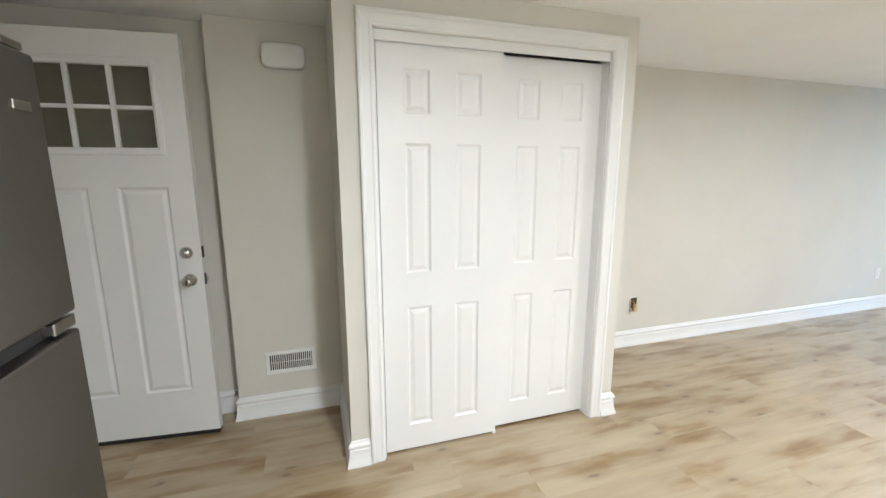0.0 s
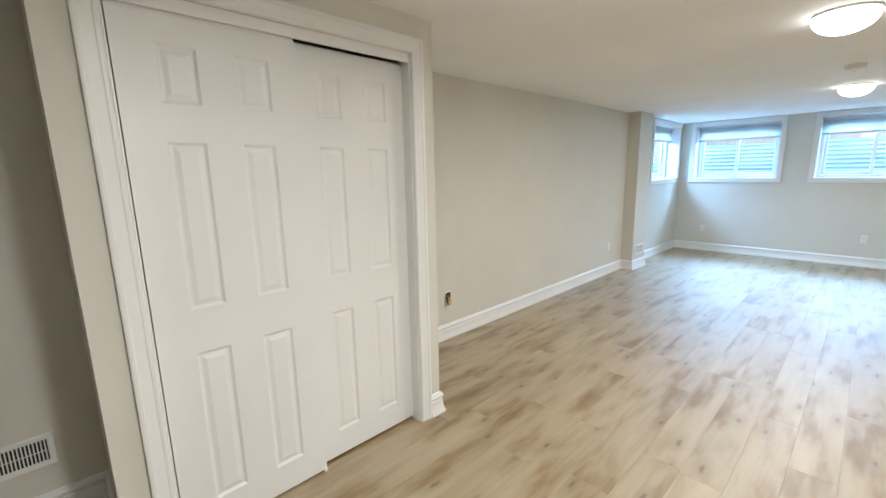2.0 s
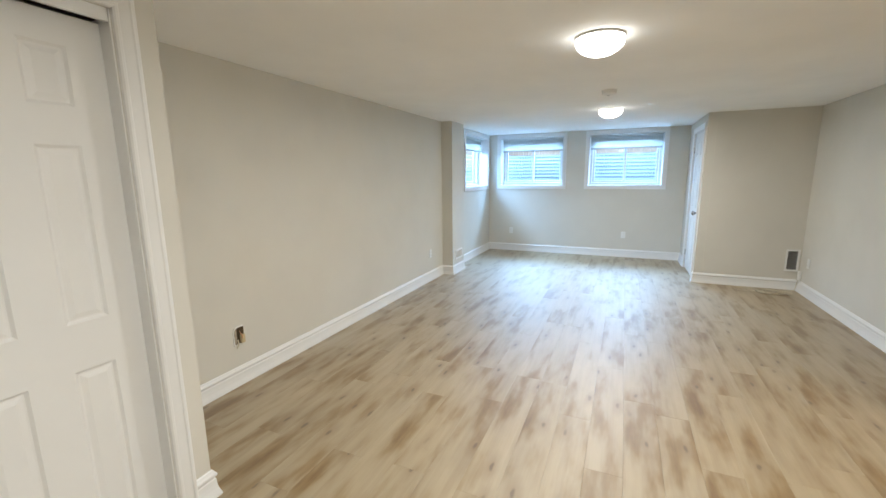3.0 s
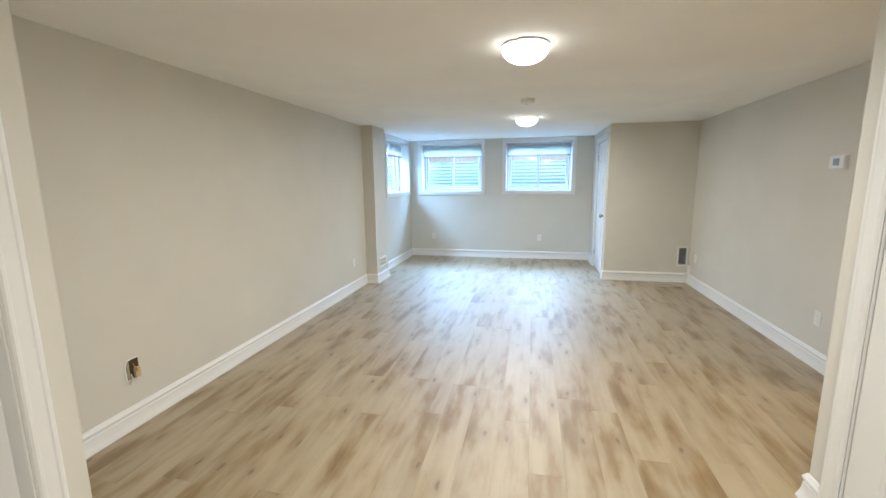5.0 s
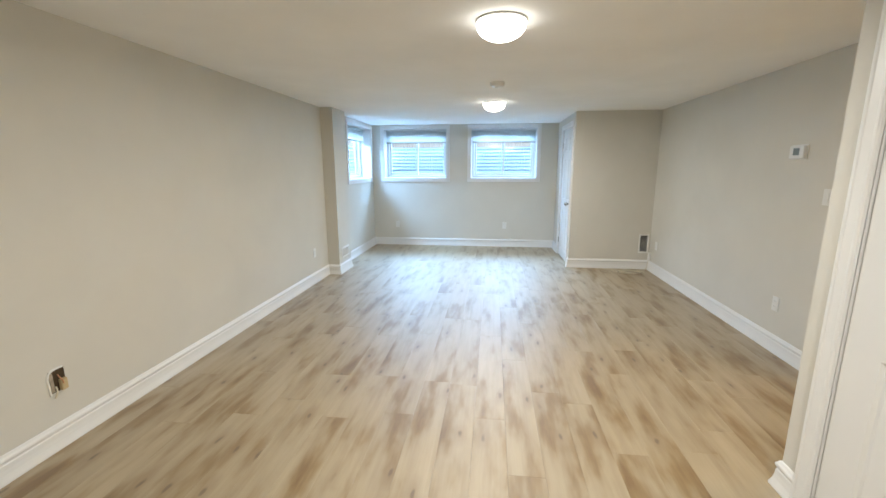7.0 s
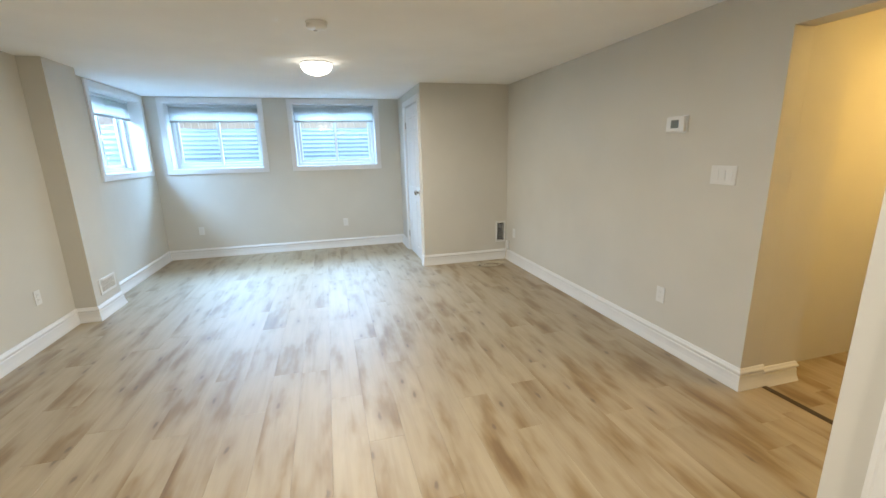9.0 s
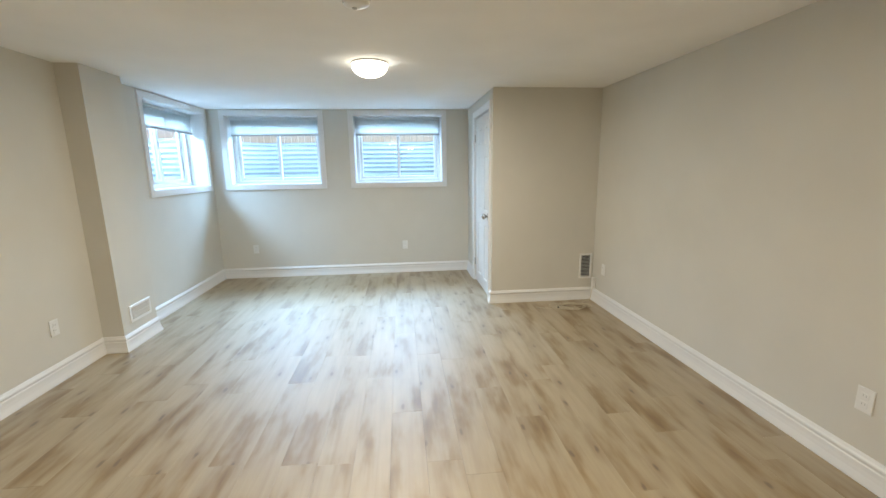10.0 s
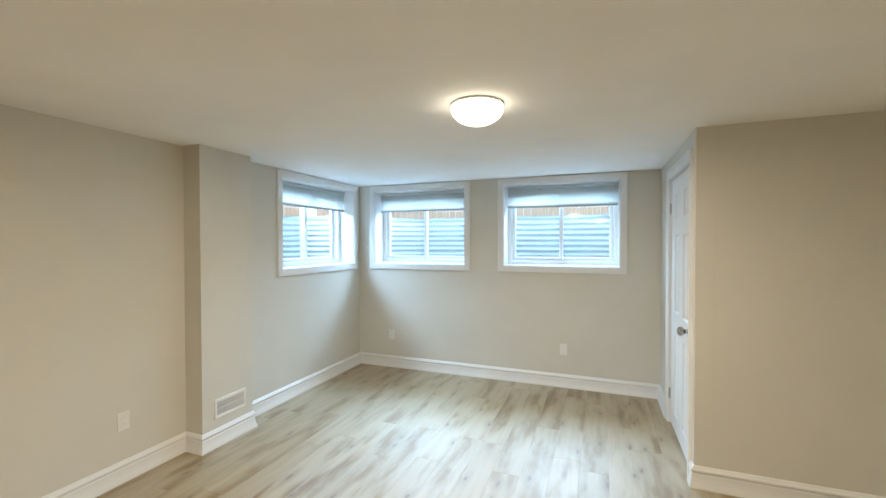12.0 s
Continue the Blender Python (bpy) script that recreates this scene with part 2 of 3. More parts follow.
def sweep(path, profile, closed=False):
    """A moulding along a floor path: profile of (out, up); out points to the right of the way walked."""
    pts = [Vector((x, y)) for x, y in path]
    bm, rows = bmesh.new(), []
    for i, p in enumerate(pts):
        dirs = []
        if i > 0:
            dirs.append((p - pts[i - 1]).normalized())
        if i < len(pts) - 1:
            dirs.append((pts[i + 1] - p).normalized())
        norms = [Vector((d.y, -d.x)) for d in dirs]
        n = norms[0] if len(norms) == 1 else (norms[0] + norms[1]) / (1 + norms[0].dot(norms[1]))
        rows.append([bm.verts.new((p.x + n.x * o, p.y + n.y * o, z)) for o, z in profile])
    for a, b in zip(rows, rows[1:]):
        for k in range(len(profile) - 1):
            bm.faces.new([a[k], b[k], b[k + 1], a[k + 1]])
    bm.faces.new(rows[0]), bm.faces.new(rows[-1])
    return bm


BASE = [(0, 0), (0.027, 0), (0.027, 0.010), (0.0225, 0.024), (0.0175, 0.042), (0.0145, 0.064), (0.0135, 0.086), (0.0105, 0.090), (0.0105, 0.097), (0.0165, 0.101), (0.0185, 0.108), (0.0165, 0.116), (0.011, 0.123), (0.0075, 0.131), (0.003, 0.135), (0, 0.135)]
CASING = [(0.0, 0.0), (0.0, 0.020), (0.006, 0.022), (0.014, 0.022), (0.019, 0.0185), (0.026, 0.0175), (0.052, 0.0140), (0.056, 0.0155), (0.064, 0.015), (0.070, 0.010), (0.072, 0.0)]
FLAT = [(0.0, 0.0), (0.0, 0.016), (0.002, 0.018), (0.062, 0.018), (0.065, 0.015), (0.065, 0.0)]


def surround(x0, x1, z0, z1, profile, sill=False):
    """A mitred casing round an opening, on the plane y = 0, proud towards -y; without sill the legs stand on z0."""
    bm, loops = bmesh.new(), []
    for d, h in profile:
        zb = z0 + d if sill else z0
        loops.append([bm.verts.new(c) for c in ((x0 + d, -h, zb), (x0 + d, -h, z1 - d), (x1 - d, -h, z1 - d), (x1 - d, -h, zb))])
    for a, b in zip(loops, loops[1:]):
        for i in range(4 if sill else 3):
            j = (i + 1) % 4
            bm.faces.new([a[i], a[j], b[j], b[i]])
    return bm


def panel_slab(w, h, thick, panels, depth=0.009, holes=()):
    """A door leaf from x 0 to w, face at y = 0, with sunk and raised panels (x0, x1, z0, z1) and holes through it."""
    us = sorted({0.0, w, *(p[0] for p in (*panels, *holes)), *(p[1] for p in (*panels, *holes))})
    zs = sorted({0.0, h, *(p[2] for p in (*panels, *holes)), *(p[3] for p in (*panels, *holes))})
    bm, cache = bmesh.new(), {}

    def v(x, y, z):
        key = (round(x, 5), round(y, 5), round(z, 5))
        if key not in cache:
            cache[key] = bm.verts.new((x, y, z))
        return cache[key]

    def rect(p, y, d):
        return [v(p[0] + d, y, p[2] + d), v(p[1] - d, y, p[2] + d), v(p[1] - d, y, p[3] - d), v(p[0] + d, y, p[3] - d)]

    def inside(c, ps):
        return any(p[0] < c[0] < p[1] and p[2] < c[1] < p[3] for p in ps)

    for y, s in ((0.0, 1), (thick, -1)):
        for a, b in zip(us, us[1:]):
            for c, d in zip(zs, zs[1:]):
                mid = ((a + b) / 2, (c + d) / 2)
                if not inside(mid, panels) and not inside(mid, holes):
                    bm.faces.new([v(a, y, c), v(b, y, c), v(b, y, d), v(a, y, d)])
        for p in panels:
            rings = [rect(p, y, 0.0), rect(p, y + s * depth, 0.010), rect(p, y + s * depth, 0.016), rect(p, y + s * depth * 0.25, 0.034)]
            for r, q in zip(rings, rings[1:]):
                for i in range(4):
                    bm.faces.new([r[i], r[(i + 1) % 4], q[(i + 1) % 4], q[i]])
            bm.faces.new(rings[-1])
    for p in holes:
        a, b = rect(p, 0.0, 0.0), rect(p, thick, 0.0)
        for i in range(4):
            bm.faces.new([a[i], a[(i + 1) % 4], b[(i + 1) % 4], b[i]])
    for a, b in zip(us, us[1:]):
        for z in (0.0, h):
            bm.faces.new([v(a, 0.0, z), v(b, 0.0, z), v(b, thick, z), v(a, thick, z)])
    for c, d in zip(zs, zs[1:]):
        for x in (0.0, w):
            bm.faces.new([v(x, 0.0, c), v(x, 0.0, d), v(x, thick, d), v(x, thick, c)])
    return bm


def tube(points, radius):
    cu = bpy.data.curves.new("tube", "CURVE")
    cu.dimensions, cu.bevel_depth, cu.bevel_resolution, cu.use_fill_caps = "3D", radius, 2, True
    sp = cu.splines.new("BEZIER")
    sp.bezier_points.add(len(points) - 1)
    for bp, co in zip(sp.bezier_points, points):
        bp.co = co
        bp.handle_left_type = bp.handle_right_type = "AUTO"
    sp.resolution_u = 8
    ob = bpy.data.objects.new("tube", cu)
    me = bpy.data.meshes.new_from_object(ob)
    bm = bmesh.new()
    bm.from_mesh(me)
    bpy.data.objects.remove(ob), bpy.data.curves.remove(cu), bpy.data.meshes.remove(me)
    return bm


# ---- the plan ----
H = 2.225                      # ceiling
LEFT, FAR, RIGHT = 2.72, 8.54, -1.80
WIN_Z = (1.265, 2.15)
WIN_FAR = ((1.329, 2.499), (-0.301, 0.877))
WIN_SIDE = (7.183, 8.40)
HALL_H = 1.99                  # head of the hall opening
HALL_CEIL = 2.20

setting("wall_left", grid_solid([1.66, FAR + 0.3], [0, H], [(*WIN_SIDE, *WIN_Z)], LEFT, LEFT + 0.3, "x"), WALL, "long greige painted wall with a window", "wall")
setting("wall_far", grid_solid([-0.765, LEFT], [0, H], [(*w, *WIN_Z) for w in WIN_FAR], FAR, FAR + 0.3, "y"), WALL, "greige painted end wall with two windows", "wall")
setting("pilaster", B(6.20, 6.655, 2.555, LEFT - 0.0005, 0, H, 0.0), WALL, "shallow greige wall projection with a floor vent", "wall")
setting("wall_closet_front", grid_solid([0.213, 1.754], [0, H], [(0.379, 1.60, -1, 2.048)], 1.94, 2.04, "x"), WALL, "greige closet wall around sliding doors", "wall")
setting("wall_closet_side", B(1.66, 1.754, 2.0405, LEFT - 0.0005, 0, H), WALL, "greige closet side wall", "wall")
setting("wall_closet_end", B(0.213, 0.29, 2.0405, 2.72, 0, H), WALL, "greige closet side wall by the entry", "wall")
setting("wall_closet_back", B(0.2905, 1.6595, 2.62, 2.72, 0, H), WALL, "plain back wall of the closet", "wall")
setting("wall_vent", B(-0.385, 0.2125, 2.545, 2.72, 0, H), WALL, "greige entry wall with a vent grille", "wall")
setting("wall_entry_back", B(-1.35, -0.3855, 2.66, 2.78, 0, H), WALL, "recessed greige wall behind the entry door", "wall")
setting("wall_west", B(-1.47, -1.35, -0.975, 2.78, 0, H), WALL, "plain greige wall behind the fridge", "wall")
setting("wall_bump_side", grid_solid([7.0, FAR - 0.0005], [0, H], [(7.13, 7.99, -1, 2.045)], -0.765, -0.665, "x"), WALL, "greige utility closet wall with a door", "wall")
setting("wall_bump_front", grid_solid([-1.7995, -0.7655], [0, H], [(-1.765, -1.66, 0.255, 0.495)], 7.0, 7.1, "y"), WALL, "greige utility closet wall with an open wall box", "wall")
setting("wall_bump_inside", B(7.1005, FAR, -1.92, -1.80, 0, H), WALL, "plain inner wall of the utility closet", "wall")
setting("wall_right", grid_solid([2.695, 7.1], [0, H], [(2.695, 3.652, -1, HALL_H)], RIGHT - 0.14, RIGHT, "x"), WALL, "greige painted wall with a hall opening", "wall")
setting("wall_hall_return", B(3.652, 3.752, -2.235, RIGHT - 0.1405, -0.03, HALL_CEIL), WALL, "greige return wall at the hall opening", "wall")
setting("wall_hall_side", B(3.795, 3.88, -3.3, -2.2355, -0.03, HALL_CEIL), WALL, "hall side wall under warm light", "wall")
setting("wall_hall_end", B(2.59, 3.7945, -3.3, -3.2, -0.03, HALL_CEIL), WALL, "hall end wall under warm light", "wall")
setting("wall_hall_inner", B(2.585, 2.695, -3.1995, -0.9755, -0.03, H), WALL, "greige wall beside the hall opening", "wall")
setting("wall_south", grid_solid([-1.35, 2.695], [0, H], [(1.75, 2.525, -1, 2.045)], -0.975, -0.875, "x"), WALL, "greige wall with a white door", "wall")
setting("wall_south_room", B(1.5, 2.5845, -1.35, -1.25, 0, H), WALL, "plain wall behind the closed door", "wall")
setting("ceiling", B(-1.5, FAR + 0.3, -1.94, 3.02, H + 0.0005, H + 0.15), CEIL, "flat painted ceiling", "ceiling")
setting("ceiling_hall", B(2.585, 3.88, -3.3, RIGHT - 0.1405, HALL_CEIL + 0.0005, HALL_CEIL + 0.1), CEIL, "low hall ceiling", "ceiling")

floor = setting("floor", B(-1.5, FAR + 0.3, -1.955, 3.02, -0.2, -0.0085), CARD, "light oak vinyl plank floor", "floor")
hall_floor = setting("floor_hall", B(2.585, 3.88, -3.3, -1.993, -0.2, -0.0205), CARD, "hall vinyl plank floor slightly lower", "floor")
setting("threshold_strip", B(2.6955, 3.624, -1.992, -1.9555, -0.19, 0.003, 0.002), STRIP, "dark transition strip between the floors", "trim")


def baseboard(path, z=0.0):
    bm = sweep(path, BASE)
    bm.transform(Matrix.Translation((0, 0, z)))
    setting("baseboard", bm, TRIM, "white stepped baseboard moulding", "baseboard")


baseboard([(1.675, 1.94), (1.754, 1.94), (1.754, LEFT), (6.20, LEFT), (6.20, 2.555), (6.655, 2.555), (6.655, LEFT), (FAR, LEFT), (FAR, -0.665), (8.065, -0.665)])
baseboard([(7.06, -0.665), (7.0, -0.665), (7.0, RIGHT), (3.652, RIGHT), (3.652, -1.9745)])
baseboard([(-1.35, 2.66), (-0.385, 2.66), (-0.385, 2.545), (0.213, 2.545), (0.213, 1.94), (0.304, 1.94)])
baseboard([(2.695, -1.94), (2.695, -0.875), (2.595, -0.875)])
baseboard([(1.675, -0.875), (-1.35, -0.875), (-1.35, 2.66)])
baseboard([(3.752, -2.235), (3.652, -2.235), (3.652, -1.9750)][::-1], -0.0205)

# ---- doors ----
SIX = ((0.12, 0.245, 1.695, 1.89), (0.37, 0.50, 1.695, 1.89), (0.12, 0.245, 0.95, 1.565), (0.37, 0.50, 0.95, 1.565), (0.12, 0.245, 0.135, 0.775), (0.37, 0.50, 0.135, 0.775))


def closet():
    c = root("sliding_closet_door", pose(0, 1.94, 0), "pair of white six-panel sliding closet doors, closed", "closet door", "", "")
    for name, x, y, z, h in (("door_leaf", 0.392, 0.025, 0.012, 2.0), ("door_leaf", 0.986, 0.066, 0.014, 1.985 + 0.006)):
        bm = panel_slab(0.61, h, 0.033, SIX, 0.0075)
        bm.transform(Matrix.Translation((x, y, z)))
        part(name, bm, DOOR, c)
    # track coloured near-black to give the shade above the leaves
    part("track", B(0.386, 1.593, 0.03, 0.095, 2.021, 2.046), SHADOWGAP, c, "overhead sliding track coloured dark for the gap's shade")
    part("valance", B(0.3855, 1.5935, 0.004, 0.018, 2.003, 2.0475, 0.002), TRIM, c)
    part("floor_guide", B(0.985, 1.004, 0.02, 0.064, 0.0, 0.022, 0.003), PLASTIC, c, "small white floor guide")
    frame_ = root("door_frame_closet", pose(0, 1.94, 0), "white moulded casing around the closet", "door frame", "", "structure")
    part("casing", surround(0.306, 1.673, 0.0, 2.121, CASING), TRIM, frame_)
    for x0, x1 in ((0.3795, 0.385), (1.594, 1.5995)):
        part("jamb", B(x0, x1, 0.002, 0.099, 0, 2.047), TRIM, frame_)


closet()


def knob_bm(side=-1):
    bm = lathe([(0.0, 0.062), (0.012, 0.061), (0.023, 0.054), (0.027, 0.044), (0.024, 0.034), (0.014, 0.026), (0.011, 0.02), (0.011, 0.008), (0.031, 0.006), (0.033, 0.0)], 28)
    bm.transform(pose(0, 0, 0, 90 if side < 0 else -90))
    return bm


def hinge(parent, x, y, z):
    part("hinge", B(x - 0.006, x + 0.006, y - 0.012, y + 0.002, z - 0.045, z + 0.045, 0.003), CHROME, parent, "satin nickel hinge")


def panel_door(name, m, w, knob_left, label, hinges=(0.25, 1.8)):
    d = root(name, m, label, "door", "", "structure")
    k = w / 0.61
    pans = [(a * k, b * k, c, e) for a, b, c, e in SIX]
    bm = panel_slab(w, 2.02, 0.035, pans)
    bm.transform(Matrix.Translation((0, 0.012, 0.012)))
    leaf = part("door_leaf", bm, DOOR, d)
    kx = 0.085 if knob_left else w - 0.085
    bm = knob_bm()
    bm.transform(Matrix.Scale(1.2, 4))
    bm.transform(Matrix.Translation((kx, 0.012, 0.92)))
    part("door_knob", bm, CHROME, leaf, "satin nickel knob", True)
    hx = w + 0.004 if knob_left else -0.004
    for z in hinges:
        hinge(d, hx, 0.008, z)
    part("casing", surround(-0.078, w + 0.078, 0.0, 2.113, CASING), TRIM, d)
    for x0, x1 in ((-0.0095, -0.004), (w + 0.004, w + 0.0095)):
        part("jamb", B(x0, x1, 0.002, 0.098, 0, 2.04), TRIM, d)
    part("head_jamb", B(-0.0095, w + 0.0095, 0.002, 0.098, 2.0405, 2.0445), TRIM, d)
    return d


panel_door("door_1", pose(7.98, -0.665, 0, 0, 0, 180), 0.84, False, "closed white panel door with a satin knob")
panel_door("door_2", pose(2.515, -0.875, 0, 0, 0, 180), 0.755, False, "closed white panel door near the hall", ())


def entry_door():
    ang = math.degrees(math.atan2(2.43 - 2.51, 0.81))
    d = root("entry_door", pose(-0.472 - 0.81 * math.cos(radians(ang)), 2.43 - 0.81 * math.sin(radians(ang)), 0, 0, 0, ang), "white six-light entry door standing open against the wall", "door")
    lite = (0.145, 0.675, 1.53, 1.915)
    pans = [(0.125, 0.345, 0.25, 1.345), (0.47, 0.695, 0.25, 1.345)]
    bm = panel_slab(0.81, 2.06, 0.044, pans, 0.008, [lite])
    bm.transform(Matrix.Translation((0, 0, 0.03)))
    leaf = part("door_leaf", bm, DOOR, d)
    x0, x1, z0, z1 = lite[0], lite[1], lite[2] + 0.03, lite[3] + 0.03
    bm = surround(x0 - 0.03, x1 + 0.03, z0 - 0.03, z1 + 0.03, [(0.0, 0.0), (0.004, 0.01), (0.02, 0.012), (0.034, 0.004), (0.036, -0.02)], True)
    part("light_frame", bm, DOOR, leaf)
    for i in (1, 2):
        x = x0 + (x1 - x0) * i / 3
        part("glazing_bar", B(x - 0.010, x + 0.010, 0.002, 0.018, z0, z1, 0.003), DOOR, leaf)
    zm = (z0 + z1) / 2
    for i in range(3):
        a = x0 + (x1 - x0) * i / 3 + (0.011 if i else 0.0)
        b = x0 + (x1 - x0) * (i + 1) / 3 - (0.011 if i < 2 else 0.0)
        part("glazing_bar", B(a, b, 0.003, 0.017, zm - 0.009, zm + 0.009, 0.003), DOOR, leaf)
        for lo, hi in ((z0, zm - 0.0095), (zm + 0.0095, z1)):
            part("pane", B(a, b, 0.02, 0.024, lo, hi), DOOR_GLASS, leaf)
    bm = knob_bm()
    bm.transform(Matrix.Translation((0.745, 0, 0.895)))
    part("door_knob", bm, CHROME, leaf, "satin nickel knob", True)
    bm = lathe([(0.0, 0.022), (0.016, 0.022), (0.019, 0.018), (0.028, 0.012), (0.031, 0.004), (0.031, 0.0)], 28, pose(0.742, 0, 1.04, 90))
    part("deadbolt", bm, CHROME, leaf, "satin nickel deadbolt", True)
    part("thumb_turn", B(0.7385, 0.7455, -0.036, -0.02, 1.022, 1.058, 0.002), CHROME, leaf)
    part("latch", B(0.808, 0.8125, 0.008, 0.034, 0.865, 0.925, 0.001), BLACK, leaf, "dark latch plate")
    part("latch_bolt", B(0.812, 0.824, 0.013, 0.029, 0.883, 0.907, 0.003), CHROME, leaf)
    part("latch", B(0.808, 0.8125, 0.008, 0.034, 1.01, 1.07, 0.001), BLACK, leaf, "dark bolt plate")
    part("door_sweep", B(0.004, 0.806, 0.004, 0.04, 0.004, 0.031, 0.003), BLACK, leaf, "black rubber door sweep")
    hinge(d, -0.004, -0.002, 1.85), hinge(d, -0.004, -0.002, 0.3)


entry_door()


# ---- windows ----
def window(name, m, width):
    """A slider window in a deep white reveal: x along the wall, y outwards, z from the sill."""
    z0, z1 = WIN_Z
    h, d = z1 - z0, 0.21
    w = root(name, m, "white sliding basement window in a deep reveal", "window", "basement windows", "structure")
    part("casing", surround(-0.065, width + 0.065, -0.065, h + 0.065, FLAT, True), TRIM, w)
    part("window_sill", B(0.0, width, -0.0015, d, 0.0005, 0.008), TRIM, w)
    part("reveal", B(0.0005, 0.007, -0.0015, d, 0.0085, h - 0.0075), TRIM, w)
    part("reveal", B(width - 0.007, width - 0.0005, -0.0015, d, 0.0085, h - 0.0075), TRIM, w)
    part("reveal", B(0.0005, width - 0.0005, -0.0015, d, h - 0.007, h - 0.0005), TRIM, w)
    fr = surround(0.0075, width - 0.0075, 0.009, h - 0.008, [(0, -0.085), (0, 0.0), (0.005, 0.003), (0.038, 0.003), (0.042, 0.0), (0.042, -0.085), (0, -0.085)], True)
    fr.transform(Matrix.Translation((0, d - 0.015, 0)))
    part("window_frame", fr, VINYL, w)
    mid = width / 2
    for x0, x1, y in ((0.052, mid + 0.022, d + 0.012), (mid - 0.022, width - 0.052, d + 0.044)):
        s = surround(x0, x1, 0.052, h - 0.052, [(0, -0.026), (0, 0.0), (0.003, 0.002), (0.034, 0.002), (0.04, -0.004), (0.04, -0.026), (0, -0.026)], True)
        s.transform(Matrix.Translation((0, y, 0)))
        sash = part("sash", s, VINYL, w)
        p = part("pane", B(x0 + 0.038, x1 - 0.038, y + 0.010, y + 0.014, 0.09, h - 0.09), GLASS, sash)
        p.visible_shadow = False
    part("latch", B(mid - 0.02, mid - 0.006, d - 0.008, d + 0.010, h * 0.42, h * 0.42 + 0.06, 0.003), VINYL, w)


def blind(m, width):
    b = root("window_blind", m, "raised white mini blind with a grey bottom rail", "blind", "window blinds")
    h = WIN_Z[1] - WIN_Z[0]
    part("headrail", B(0.012, width - 0.012, 0.115, 0.15, h - 0.040, h - 0.0075, 0.003), BLIND, b)
    slat = bmesh.new()
    prof = [(-0.0125, 0.0), (-0.006, 0.0016), (0.0, 0.0021), (0.006, 0.0016), (0.0125, 0.0)]
    rows = [[slat.verts.new((x, y, z)) for y, z in prof] for x in (0.018, width - 0.018)]
    for k in range(4):
        slat.faces.new([rows[0][k], rows[1][k], rows[1][k + 1], rows[0][k + 1]])
    ret = bmesh.ops.extrude_face_region(slat, geom=slat.faces[:])
    bmesh.ops.translate(slat, verts=[g for g in ret["geom"] if isinstance(g, bmesh.types.BMVert)], vec=(0, 0, -0.0008))
    me = finish("slat", slat, BLIND)
    for i in range(10):
        s = new("slat", me)
        s.parent = b
        s.matrix_basis = pose(0, 0.132, h - 0.052 - i * 0.0165, 52)
    part("bottom_rail", B(0.016, width - 0.016, 0.118, 0.146, h - 0.250, h - 0.228, 0.004), RAIL, b, "grey bottom rail")
    part("gathered_slat", B(0.017, width - 0.017, 0.119, 0.145, h - 0.2265, h - 0.212, 0.003), BLIND, b, "white slats gathered above the rail")
    for x in (0.16, width / 2, width - 0.16):
        part("cord", B(x - 0.0012, x + 0.0012, 0.1165, 0.119, h - 0.2115, h - 0.0405), BLIND, b)


wins = [pose(FAR, w[1], WIN_Z[0], 0, 0, -90) for w in WIN_FAR] + [pose(WIN_SIDE[0], LEFT, WIN_Z[0])]
widths = [w[1] - w[0] for w in WIN_FAR] + [WIN_SIDE[1] - WIN_SIDE[0]]
for i, (m, w) in enumerate(zip(wins, widths)):
    window("window_%d" % (i + 1), m, w)
    blind(m, w)


# ---- outside ----
GRADE = 1.79


def sky_light(m, width):
    """Daylight that falls through the top of the window well into the room."""
    lamp = new("sky_light", bpy.data.lights.new("sky_light", "AREA"))
    lamp.data.shape, lamp.data.size, lamp.data.size_y = "RECTANGLE", width, 0.5
    lamp.data.energy, lamp.data.color, lamp.data.spread = DAY, (0.42, 0.69, 1.0), radians(145)
    lamp.matrix_world = m @ look((width / 2, 0.74, 1.0), (width / 2, -2.2, -1.2))


for m, w in zip(wins, widths):
    sky_light(m, w)


def window_well(m, width):
    """A corrugated steel well: a U in plan with rounded corners."""
    wl = root("window_well", m, "corrugated galvanised steel window well", "window well", "window wells")
    out, r, a, b = 0.62, 0.34, -0.09, width + 0.09
    plan = [(a, 0.302), (a, 0.302 + out - r)]
    plan += [(a + r - r * math.cos(t), 0.302 + out - r + r * math.sin(t)) for t in (radians(9 * i) for i in range(1, 11))]
    plan += [(b - r + r * math.sin(t), 0.302 + out - r + r * math.cos(t)) for t in (radians(9 * i) for i in range(0, 11))]
    plan += [(b, 0.302)]
    z0, z1 = -0.22, GRADE + 0.06 - WIN_Z[0]
    n = 84
    prof = [(0.0065 * math.sin(2 * math.pi * (z1 - z) / 0.068), z) for z in (z0 + (z1 - z0) * i / n for i in range(n + 1))]
    back = [(o - 0.003, z) for o, z in reversed(prof)]
    bm = sweep(plan, prof + back)
    for f in bm.faces:
        f.smooth = True
    part("well_wall", bm, GALV, wl)
    bm = sweep(plan, [(0.012, z1), (0.012, z1 + 0.012), (-0.014, z1 + 0.012), (-0.014, z1)])
    part("rim", bm, GALV, wl)
    part("gravel", B(a + 0.01, b - 0.01, 0.303, 0.302 + out - 0.02, -0.24, -0.2), GROUND, wl, "grey gravel at the bottom of the well")


for m, w in zip(wins, widths):
    window_well(m, w)

